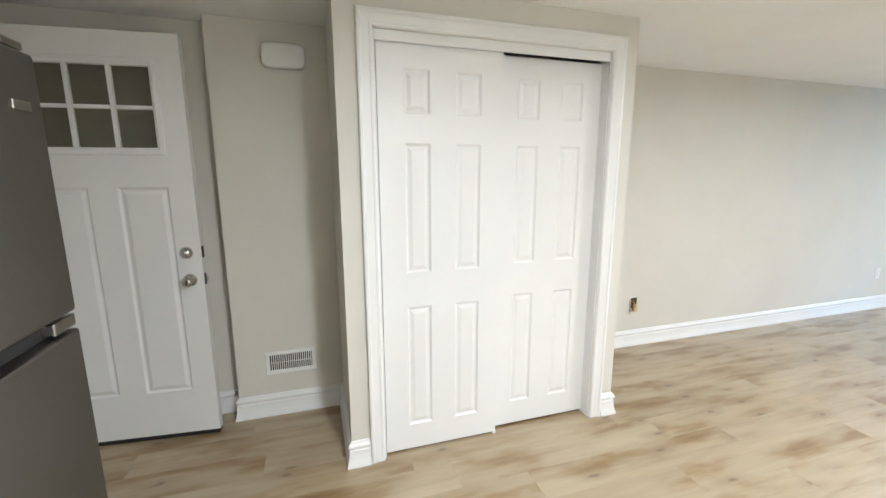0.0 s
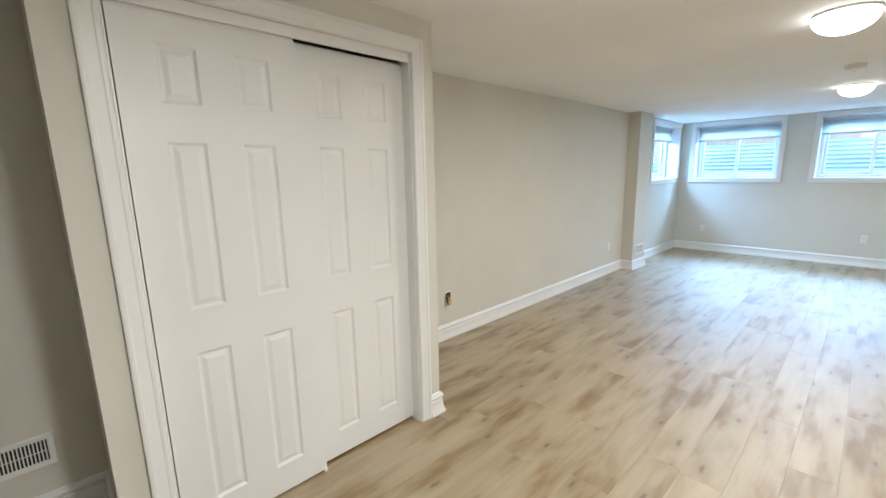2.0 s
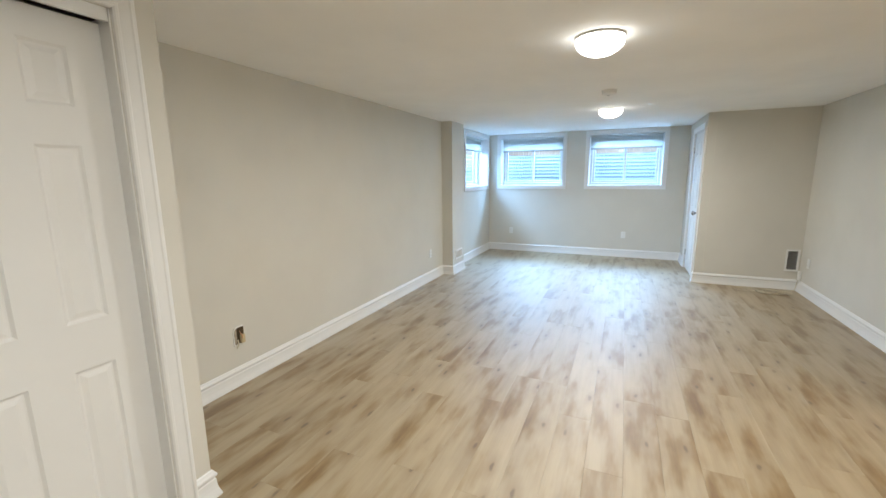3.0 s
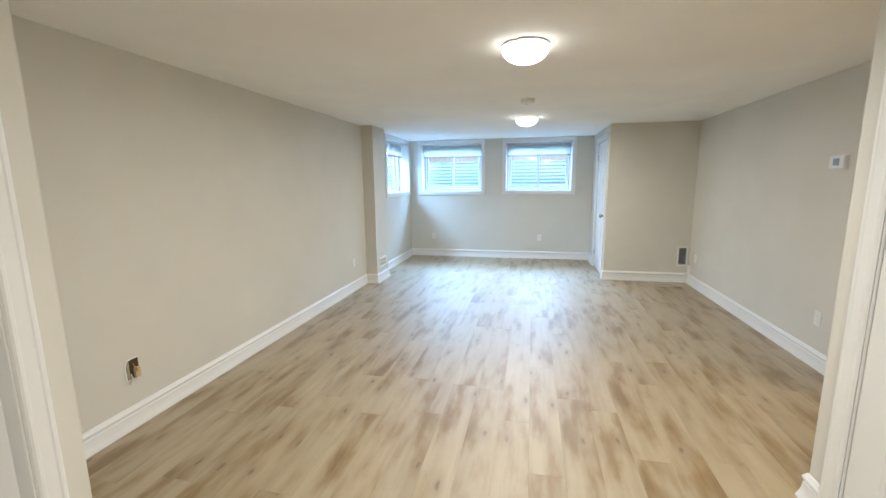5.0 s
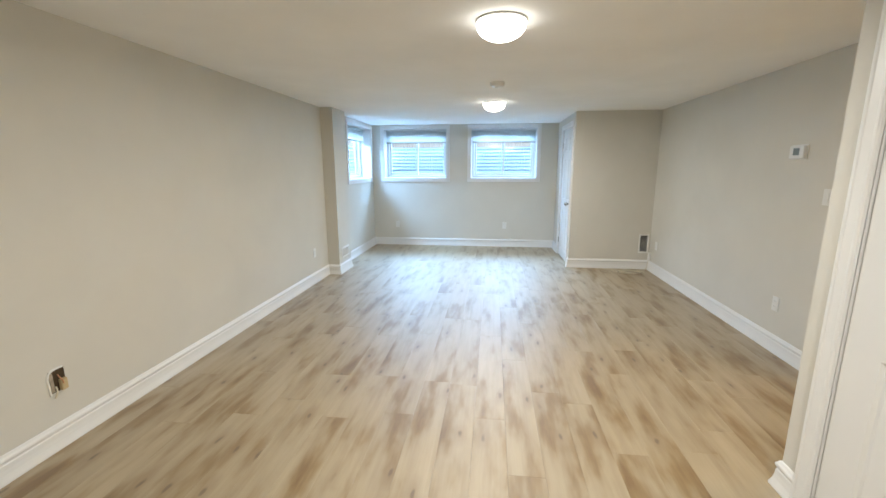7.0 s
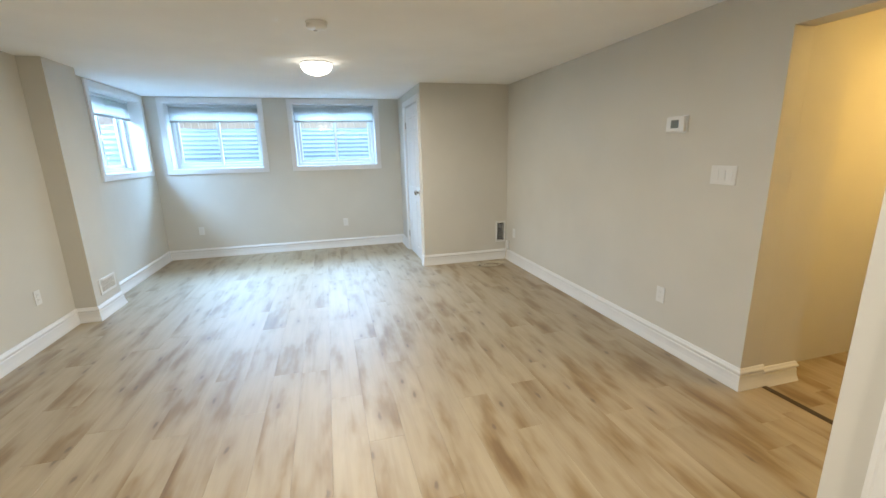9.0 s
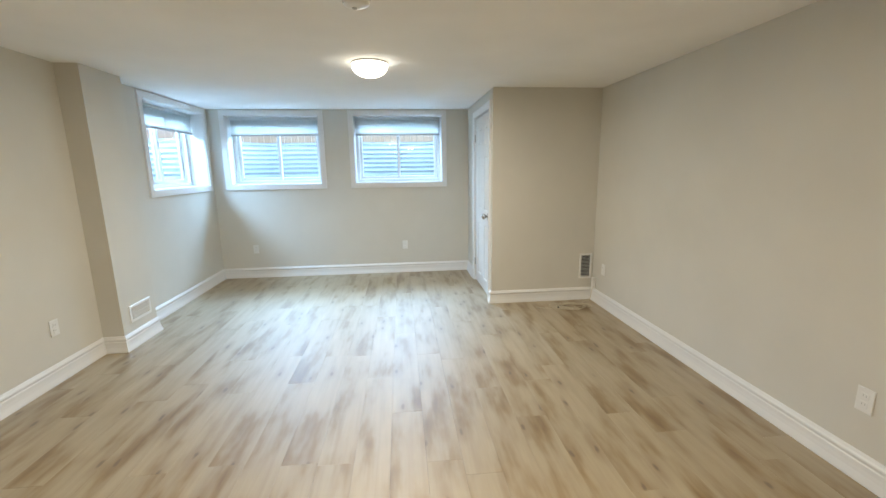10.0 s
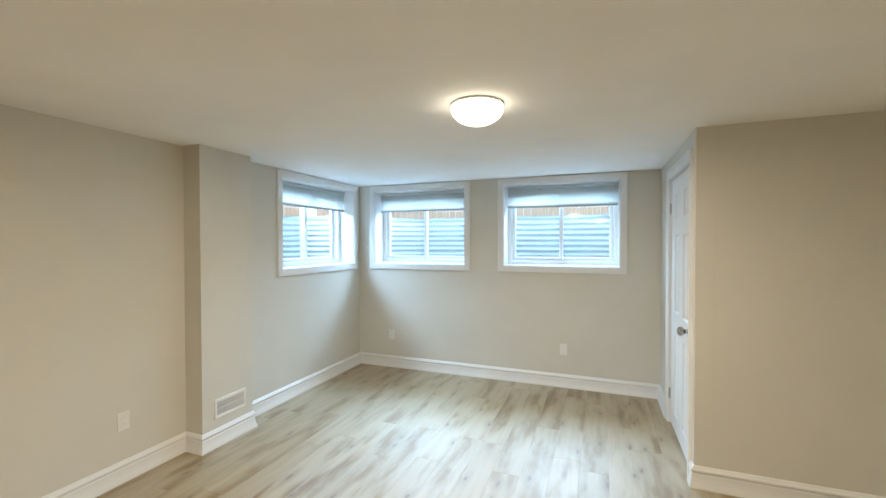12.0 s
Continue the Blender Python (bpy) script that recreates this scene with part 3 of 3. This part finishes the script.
X1, Y1 = FAR + 0.301, LEFT + 0.301
cut = [(-1.6, X1, -3.5, Y1)] + [(X1 - 0.01, X1 + 0.63, a - 0.1, b + 0.1) for a, b in WIN_FAR] + [(WIN_SIDE[0] - 0.1, WIN_SIDE[1] + 0.1, Y1 - 0.01, Y1 + 0.63)]
gb = grid_solid([-600, 600], [-600, 600], cut, -0.25, 0.0, "x")
gb.transform(Matrix.Translation((0, 0, GRADE)) @ Matrix(((1, 0, 0, 0), (0, 0, 1, 0), (0, 1, 0, 0), (0, 0, 0, 1))))
setting("ground", gb, GROUND, "bare soil and gravel yard", "ground")


def fence(m, length):
    f = root("fence", m, "weathered cedar board fence", "fence", "yard fences")
    n = int(length / 0.145)
    me = finish("board", B(-0.069, 0.069, -0.009, 0.009, 0.03, 1.0, 0.002), CEDAR)
    for i in range(n):
        o = new("board", me)
        o.parent = f
        o.matrix_basis = pose(0.07 + 0.145 * i, 0.0, 0.004 * (i % 3))
    for z in (0.2, 0.75):
        part("rail", B(0, length, 0.0105, 0.05, z, z + 0.09), CEDAR, f)
    for i in range(int(length / 2.4) + 1):
        part("post", B(2.4 * i, 2.4 * i + 0.09, 0.052, 0.14, 0, 1.08), CEDAR, f)


fence(pose(12.4, 6.4, GRADE, 0, 0, -90), 9.6)
fence(pose(2.8, 6.55, GRADE), 9.4)

# unseen storey and roof added over the windows, keeping sun off the wells
hs = root("house_upper_storey", pose(0, 0, 0), "unseen light-sided storey above, shading the window wells", "house", "", "structure")
part("wall", B(-1.5, FAR + 0.32, -3.4, 3.04, H + 0.16, 5.2), VINYL, hs)
part("roof", B(-1.9, FAR + 0.7, -3.8, 3.45, 5.2, 5.4), CARD, hs)


# ---- ceiling fixtures ----
def dome_light(m, glow):
    d = root("ceiling_light", m, "round flush ceiling light with lit opal dome", "ceiling light", "flush ceiling lights")
    part("base_pan", lathe([(0.0, 0.0), (0.132, 0.0), (0.136, -0.003), (0.136, -0.010), (0.134, -0.012), (0.0, -0.012)], 48), PLASTIC, d, "white enamelled metal pan", True)
    r = 0.133
    part("dome", lathe([(r, -0.0125), (r, -0.026)] + [(r * math.cos(t) ** 1.1, -0.026 - 0.080 * math.sin(t)) for t in (radians(7.5 * i) for i in range(1, 12))] + [(0.0, -0.106)], 48), glow, d, "lit opal glass dome", True)
    return d


def bulb(x, y, z, watts, color):
    """The bulb's downward light, at the foot of a dome."""
    lamp = new("bulb", bpy.data.lights.new("bulb", "AREA"))
    lamp.data.shape, lamp.data.size, lamp.data.energy, lamp.data.color = "DISK", 0.24, watts, color
    lamp.location = (x, y, z - 0.112)


for x, y, k in ((3.275, 0.443, 1.0), (6.115, 0.474, 1.0), (0.72, -0.12, 1.3)):
    bulb(x, y, H, k * BULB, LAMP_COLOR)
LIGHT1 = dome_light(pose(3.275, 0.443, H), LAMPGLASS)
copy_thing(LIGHT1, pose(6.115, 0.474, H))
copy_thing(LIGHT1, pose(0.72, -0.12, H))
dome_light(pose(2.95, -3.0, HALL_CEIL), HALLGLASS)
bulb(2.95, -3.0, HALL_CEIL, 0.33 * BULB, HALL_COLOR)


def smoke_alarm(m):
    s = root("smoke_alarm", m, "round white ceiling smoke alarm", "smoke alarm")
    part("mount", lathe([(0.0, 0.0), (0.068, 0.0), (0.068, -0.009), (0.0, -0.009)], 40), PLASTIC, s)
    part("body", lathe([(0.062, -0.0095), (0.064, -0.026), (0.056, -0.036), (0.03, -0.041), (0.0, -0.041)], 40), PLASTIC, s, "", True)
    part("test_button", lathe([(0.012, -0.0385), (0.012, -0.0445), (0.0, -0.0455)], 20, pose(0.02, 0.01, 0)), RAIL, s)


smoke_alarm(pose(4.91, 0.448, H))


# ---- fridge ----
def fridge():
    f = root("fridge", pose(-0.435, 1.18, 0, 0, 0, 90), "dark stainless top-freezer fridge beside the entry", "fridge")
    w, dep, h = 0.72, 0.68, 1.685
    # local x runs from -w to 0 along the front, y into the body
    part("cabinet", B(-w, 0, 0.072, dep, 0.03, h, 0.006), STEEL, f)
    part("gasket", B(-w + 0.012, -0.012, 0.061, 0.0715, 0.07, h - 0.02), BLACK, f)
    lo = part("fridge_door", B(-w, 0, 0.0, 0.06, 0.06, 1.092, 0.008), STEEL, f)
    up = part("freezer_door", B(-w, 0, 0.0, 0.06, 1.134, h - 0.004, 0.008), STEEL, f)
    # black bar set back in the seam to draw its shade
    part("gap_shade", B(-w + 0.002, -0.002, 0.03, 0.058, 1.0935, 1.1325), BLACK, f, "black bar for the shade between the doors")
    part("middle_hinge", B(-0.085, -0.004, 0.004, 0.05, 1.100, 1.128, 0.003), CHROME, f, "chrome middle hinge")
    part("top_hinge", B(-0.075, -0.008, 0.012, 0.10, h + 0.0005, h + 0.018, 0.004), CHROME, f, "light top hinge cover")
    part("badge", B(-0.10, -0.045, -0.004, 0.0005, 1.562, 1.582, 0.002), CHROME, up, "small chrome badge")
    for x, z0, z1, p in ((-w + 0.05, 0.45, 1.02, lo), (-w + 0.05, 1.2, 1.6, up)):
        part("handle", tube([(x, -0.002, z0), (x, -0.04, z0 + 0.03), (x, -0.045, (z0 + z1) / 2), (x, -0.04, z1 - 0.03), (x, -0.002, z1)], 0.011), STEEL, p, "", True)
    for x in (-w + 0.06, -0.06):
        for y in (0.12, dep - 0.08):
            part("foot", lathe([(0.0, 0.0), (0.02, 0.0), (0.02, 0.03), (0.0, 0.03)], 16, Matrix.Translation((x, y, 0))), BLACK, f)


fridge()


# ---- wall plates ----
def plate(name, m, label, category, group, w, h, kind):
    """A wall plate on the plane y = 0, proud towards -y."""
    o = root(name, m, label, category, group)
    cover = part("cover", B(-w / 2, w / 2, -0.006, 0.0, -h / 2, h / 2, 0.0025), PLASTIC, o)
    if kind == "outlet":
        for z in (-0.02, 0.02):
            sock = part("socket", B(-0.0165, 0.0165, -0.0085, -0.0062, z - 0.0145, z + 0.0145, 0.001), PLASTIC, cover)
            sock["label"] = "white plug socket"
            for x in (-0.0065, 0.0065):
                part("slot", B(x - 0.0012, x + 0.0012, -0.0092, -0.0086, z - 0.003, z + 0.007), RAIL, o)
    else:
        for x in (-0.046, 0.0, 0.046):
            part("rocker", B(x - 0.0165, x + 0.0165, -0.0095, -0.0062, -0.033, 0.033, 0.0015), PLASTIC, cover)
    return o


OUT = plate("wall_outlet", pose(5.776, LEFT, 0.385), "white duplex wall outlet", "outlet", "wall outlets", 0.072, 0.116, "outlet")
for y in (0.24, 2.268):
    copy_thing(OUT, pose(FAR, y, 0.395, 0, 0, -90))
copy_thing(OUT, pose(4.298, RIGHT, 0.381, 0, 0, 180))
copy_thing(OUT, pose(6.76, RIGHT, 0.385, 0, 0, 180))
plate("light_switch", pose(3.925, RIGHT, 1.252, 0, 0, 180), "white three-gang rocker light switch", "light switch", "", 0.165, 0.112, "switch")

t_ = root("thermostat", pose(4.30, RIGHT, 1.565, 0, 0, 180), "white wall thermostat with a small grey screen", "thermostat")
part("back_plate", B(-0.082, 0.082, -0.007, 0.0, -0.054, 0.054, 0.002), PLASTIC, t_)
body_ = part("body", B(-0.074, 0.074, -0.028, -0.0072, -0.047, 0.047, 0.005), PLASTIC, t_)
part("screen", B(-0.032, 0.03, -0.0295, -0.0282, -0.024, 0.028), SCREEN, body_, "grey display")

c_ = root("door_chime", pose(-0.01, 2.545, 2.05), "white oval door chime box high on the wall", "door chime")
bm = bmesh.new()
ring = []
for i in range(48):
    t = 2 * math.pi * i / 48
    cx, cz = math.cos(t), math.sin(t)
    ring.append(bm.verts.new((0.108 * math.copysign(abs(cx) ** 0.45, cx), 0.0, 0.063 * math.copysign(abs(cz) ** 0.35, cz))))
face = bm.faces.new(ring)
for dy, s in ((-0.034, 1.0), (-0.008, 0.95), (-0.004, 0.86)):
    ex = bmesh.ops.extrude_face_region(bm, geom=[face])
    vs = [g for g in ex["geom"] if isinstance(g, bmesh.types.BMVert)]
    face = [g for g in ex["geom"] if isinstance(g, bmesh.types.BMFace)][0]
    for v_ in vs:
        v_.co = Vector((v_.co.x * s, v_.co.y + dy, v_.co.z * s))
part("cover", bm, PLASTIC, c_)
part("mounting_plate", B(-0.09, 0.09, -0.003, -0.0002, -0.05, 0.05), PLASTIC, c_)


def grille(m, w, h, bars, label, dark):
    g = root("wall_vent", m, label, "vent", "wall vents")
    part("frame", surround(-w / 2, w / 2, -h / 2, h / 2, [(0, 0), (0, 0.006), (0.003, 0.009), (0.022, 0.007), (0.024, 0.001)], True), PLASTIC, g)
    # thin sheet on the wall, its colour stands for shade behind the bars
    part("duct_shade", B(-w / 2 + 0.02, w / 2 - 0.02, -0.0015, -0.0005, -h / 2 + 0.02, h / 2 - 0.02), dark, g, "sheet coloured as the shade behind the bars")
    span = w - 0.052
    me = finish("bar", B(-0.0022, 0.0022, -0.0065, -0.002, -h / 2 + 0.021, h / 2 - 0.021), PLASTIC)
    for i in range(bars):
        o = new("bar", me)
        o.parent = g
        o.matrix_basis = pose(-span / 2 + span * (i + 0.5) / bars, 0, 0, 0, 0, 18)
    part("middle_bar", B(-span / 2, span / 2, -0.0075, -0.0067, -0.002, 0.002), PLASTIC, g)


grille(pose(-0.083, 2.545, 0.33), 0.285, 0.142, 20, "white slatted floor vent low on the entry wall", SHADOWGAP)
grille(pose(6.44, 2.555, 0.28), 0.285, 0.145, 24, "white slatted vent above the baseboard", VENTGREY)

# the bare box in the long wall: torn opening, stub wires
jb = root("open_outlet_box", pose(2.59, LEFT, 0.36), "open outlet box with bare wires, no cover plate", "outlet box")
CAVITY_SHADE = painted("shaded raw stud brown", (0.075, 0.05, 0.025), 0.9, 0.2, 90.0, 0.001, 40.0)
TERMINAL = painted("tan terminal block", (0.55, 0.43, 0.24), 0.7, 0.1)
bm = tube([(-0.040, -0.001, -0.070), (-0.043, -0.003, -0.02), (-0.040, -0.003, 0.040), (-0.028, -0.003, 0.056), (0.0, -0.002, 0.063), (0.038, -0.001, 0.062)], 0.0055)
part("paint_edge", bm, PLASTIC, jb, "torn white plaster rim", True)
# flat sheet over the uncut wall, darkened like the shade in a hole
part("cavity_shade", B(-0.037, 0.042, -0.0025, -0.0005, -0.060, 0.058), CAVITY_SHADE, jb, "dark brown sheet for the shaded box inside")
part("box_side", B(-0.037, -0.020, -0.008, -0.003, -0.056, 0.05, 0.002), CARD, jb)
part("device", B(0.004, 0.036, -0.024, -0.003, -0.058, 0.004, 0.004), TERMINAL, jb, "tan terminal block")
part("wire", tube([(0.006, -0.004, 0.03), (0.0, -0.022, 0.02), (0.006, -0.03, 0.0), (0.012, -0.025, -0.02)], 0.0035), COPPER, jb, "copper wire end", True)
part("wire", tube([(-0.012, -0.004, -0.03), (-0.02, -0.018, -0.055), (-0.03, -0.012, -0.085)], 0.004), WIRE, jb, "pale wire stub", True)

# the upright air vent in the utility closet wall
mb = root("wall_vent", pose(7.0, -1.7125, 0.375, 0, 0, -90), "upright white louvred vent low in the corner", "vent", "wall vents")
part("frame", surround(-0.07, 0.07, -0.139, 0.139, [(0, 0), (0, 0.006), (0.003, 0.008), (0.020, 0.006), (0.022, 0.0)], True), PLASTIC, mb)
# back plate coloured near-black to deepen the shade in the recess
part("duct_shade", B(-0.052, 0.052, 0.040, 0.043, -0.119, 0.119), SHADOWGAP, mb, "back plate coloured as the shade behind the louvres")
for x in (-0.0515, 0.0485):
    part("side", B(x, x + 0.003, 0.002, 0.0395, -0.119, 0.119), VENTGREY, mb)
louvre = finish("louvre", B(-0.0475, 0.0475, -0.008, 0.008, -0.0008, 0.0008), PLASTIC)
for i in range(15):
    o = new("louvre", louvre)
    o.parent = mb
    o.matrix_basis = pose(0, 0.012, -0.109 + 0.0156 * i, 7)

# adaptor resting on the baseboard in the corner
ad = root("cable_adaptor", pose(6.94, RIGHT, 0.20), "small white cable adaptor on the wall", "adaptor")
part("body", B(-0.028, 0.028, 0.0005, 0.028, -0.055, 0.055, 0.004), PLASTIC, ad)
part("lead", tube([(0.0, 0.02, -0.054), (-0.01, 0.035, -0.1), (0.0, 0.04, -0.17), (-0.03, 0.08, -0.195)], 0.003), WIRE, ad, "", True)

rng = random.Random(4)
co = root("loose_cable", pose(6.76, -1.45, 0.0), "loose tangle of thin cream cable on the floor", "cable")
for k in range(5):
    pts, cx, cy = [], rng.uniform(-0.03, 0.03), rng.uniform(-0.05, 0.05)
    for i in range(14):
        a = i * 0.68 + k * 1.3
        rx, ry = rng.uniform(0.045, 0.1), rng.uniform(0.1, 0.21)
        pts.append((cx + rx * math.sin(a), cy + ry * math.cos(a), 0.003 + 0.003 * k + rng.uniform(0, 0.012)))
    part("cable_loop", tube(pts, 0.0023), WIRE, co, "", True)
part("cable_end", tube([(-0.04, 0.17, 0.004), (-0.01, 0.27, 0.003), (0.03, 0.35, 0.003)], 0.0023), WIRE, co, "", True)
part("tail", tube([(0.05, -0.15, 0.005), (0.12, -0.2, 0.004), (0.17, -0.26, 0.004)], 0.0023), WIRE, co, "", True)
part("plug", B(-0.03, 0.0, 0.12, 0.135, 0.002, 0.014, 0.003), BLACK, co, "dark connector")


# ---- floor planks ----
def plank_mesh(length, width, cache={}):
    key = (round(length, 3), round(width, 3))
    if key not in cache:
        bm = bmesh.new()
        l, w, e = length / 2 - 0.00025, width / 2 - 0.00025, 0.0007
        lo = [bm.verts.new((sx * l, sy * w, -0.008)) for sx, sy in ((-1, -1), (1, -1), (1, 1), (-1, 1))]
        mi = [bm.verts.new((sx * l, sy * w, -0.0004)) for sx, sy in ((-1, -1), (1, -1), (1, 1), (-1, 1))]
        hi = [bm.verts.new((sx * (l - e), sy * (w - e), 0.0)) for sx, sy in ((-1, -1), (1, -1), (1, 1), (-1, 1))]
        for a, b in ((lo, mi), (mi, hi)):
            for i in range(4):
                bm.faces.new([a[i], a[(i + 1) % 4], b[(i + 1) % 4], b[i]])
        bm.faces.new(hi)
        cache[key] = finish("plank", bm, PLANK)
    return cache[key]


def lay(parent, x0, x1, y0, y1, z, seed, skip=()):
    r = random.Random(seed)
    y = y1
    while y > y0 + 0.005:
        yn = max(y0, y - 0.181)
        x = x0 - r.random() * 1.1
        while x < x1 - 0.01:
            a, b = max(x, x0), min(x + 1.22, x1)
            x += 1.22
            if b - a < 0.03 or any(s[0] <= a and b <= s[1] and s[2] <= yn and y <= s[3] for s in skip):
                continue
            o = new("plank", plank_mesh(b - a, y - yn))
            o.parent = parent
            o.location = ((a + b) / 2, (y + yn) / 2, z)
        y = yn


lay(floor, -1.35, FAR, -1.955, LEFT, 0.0, 7, [(-1.5, 2.6, -2, -0.95), (7.05, 9, -2, -0.75)])
lay(hall_floor, 2.695, 3.80, -3.2, -1.993, -0.0123, 9)
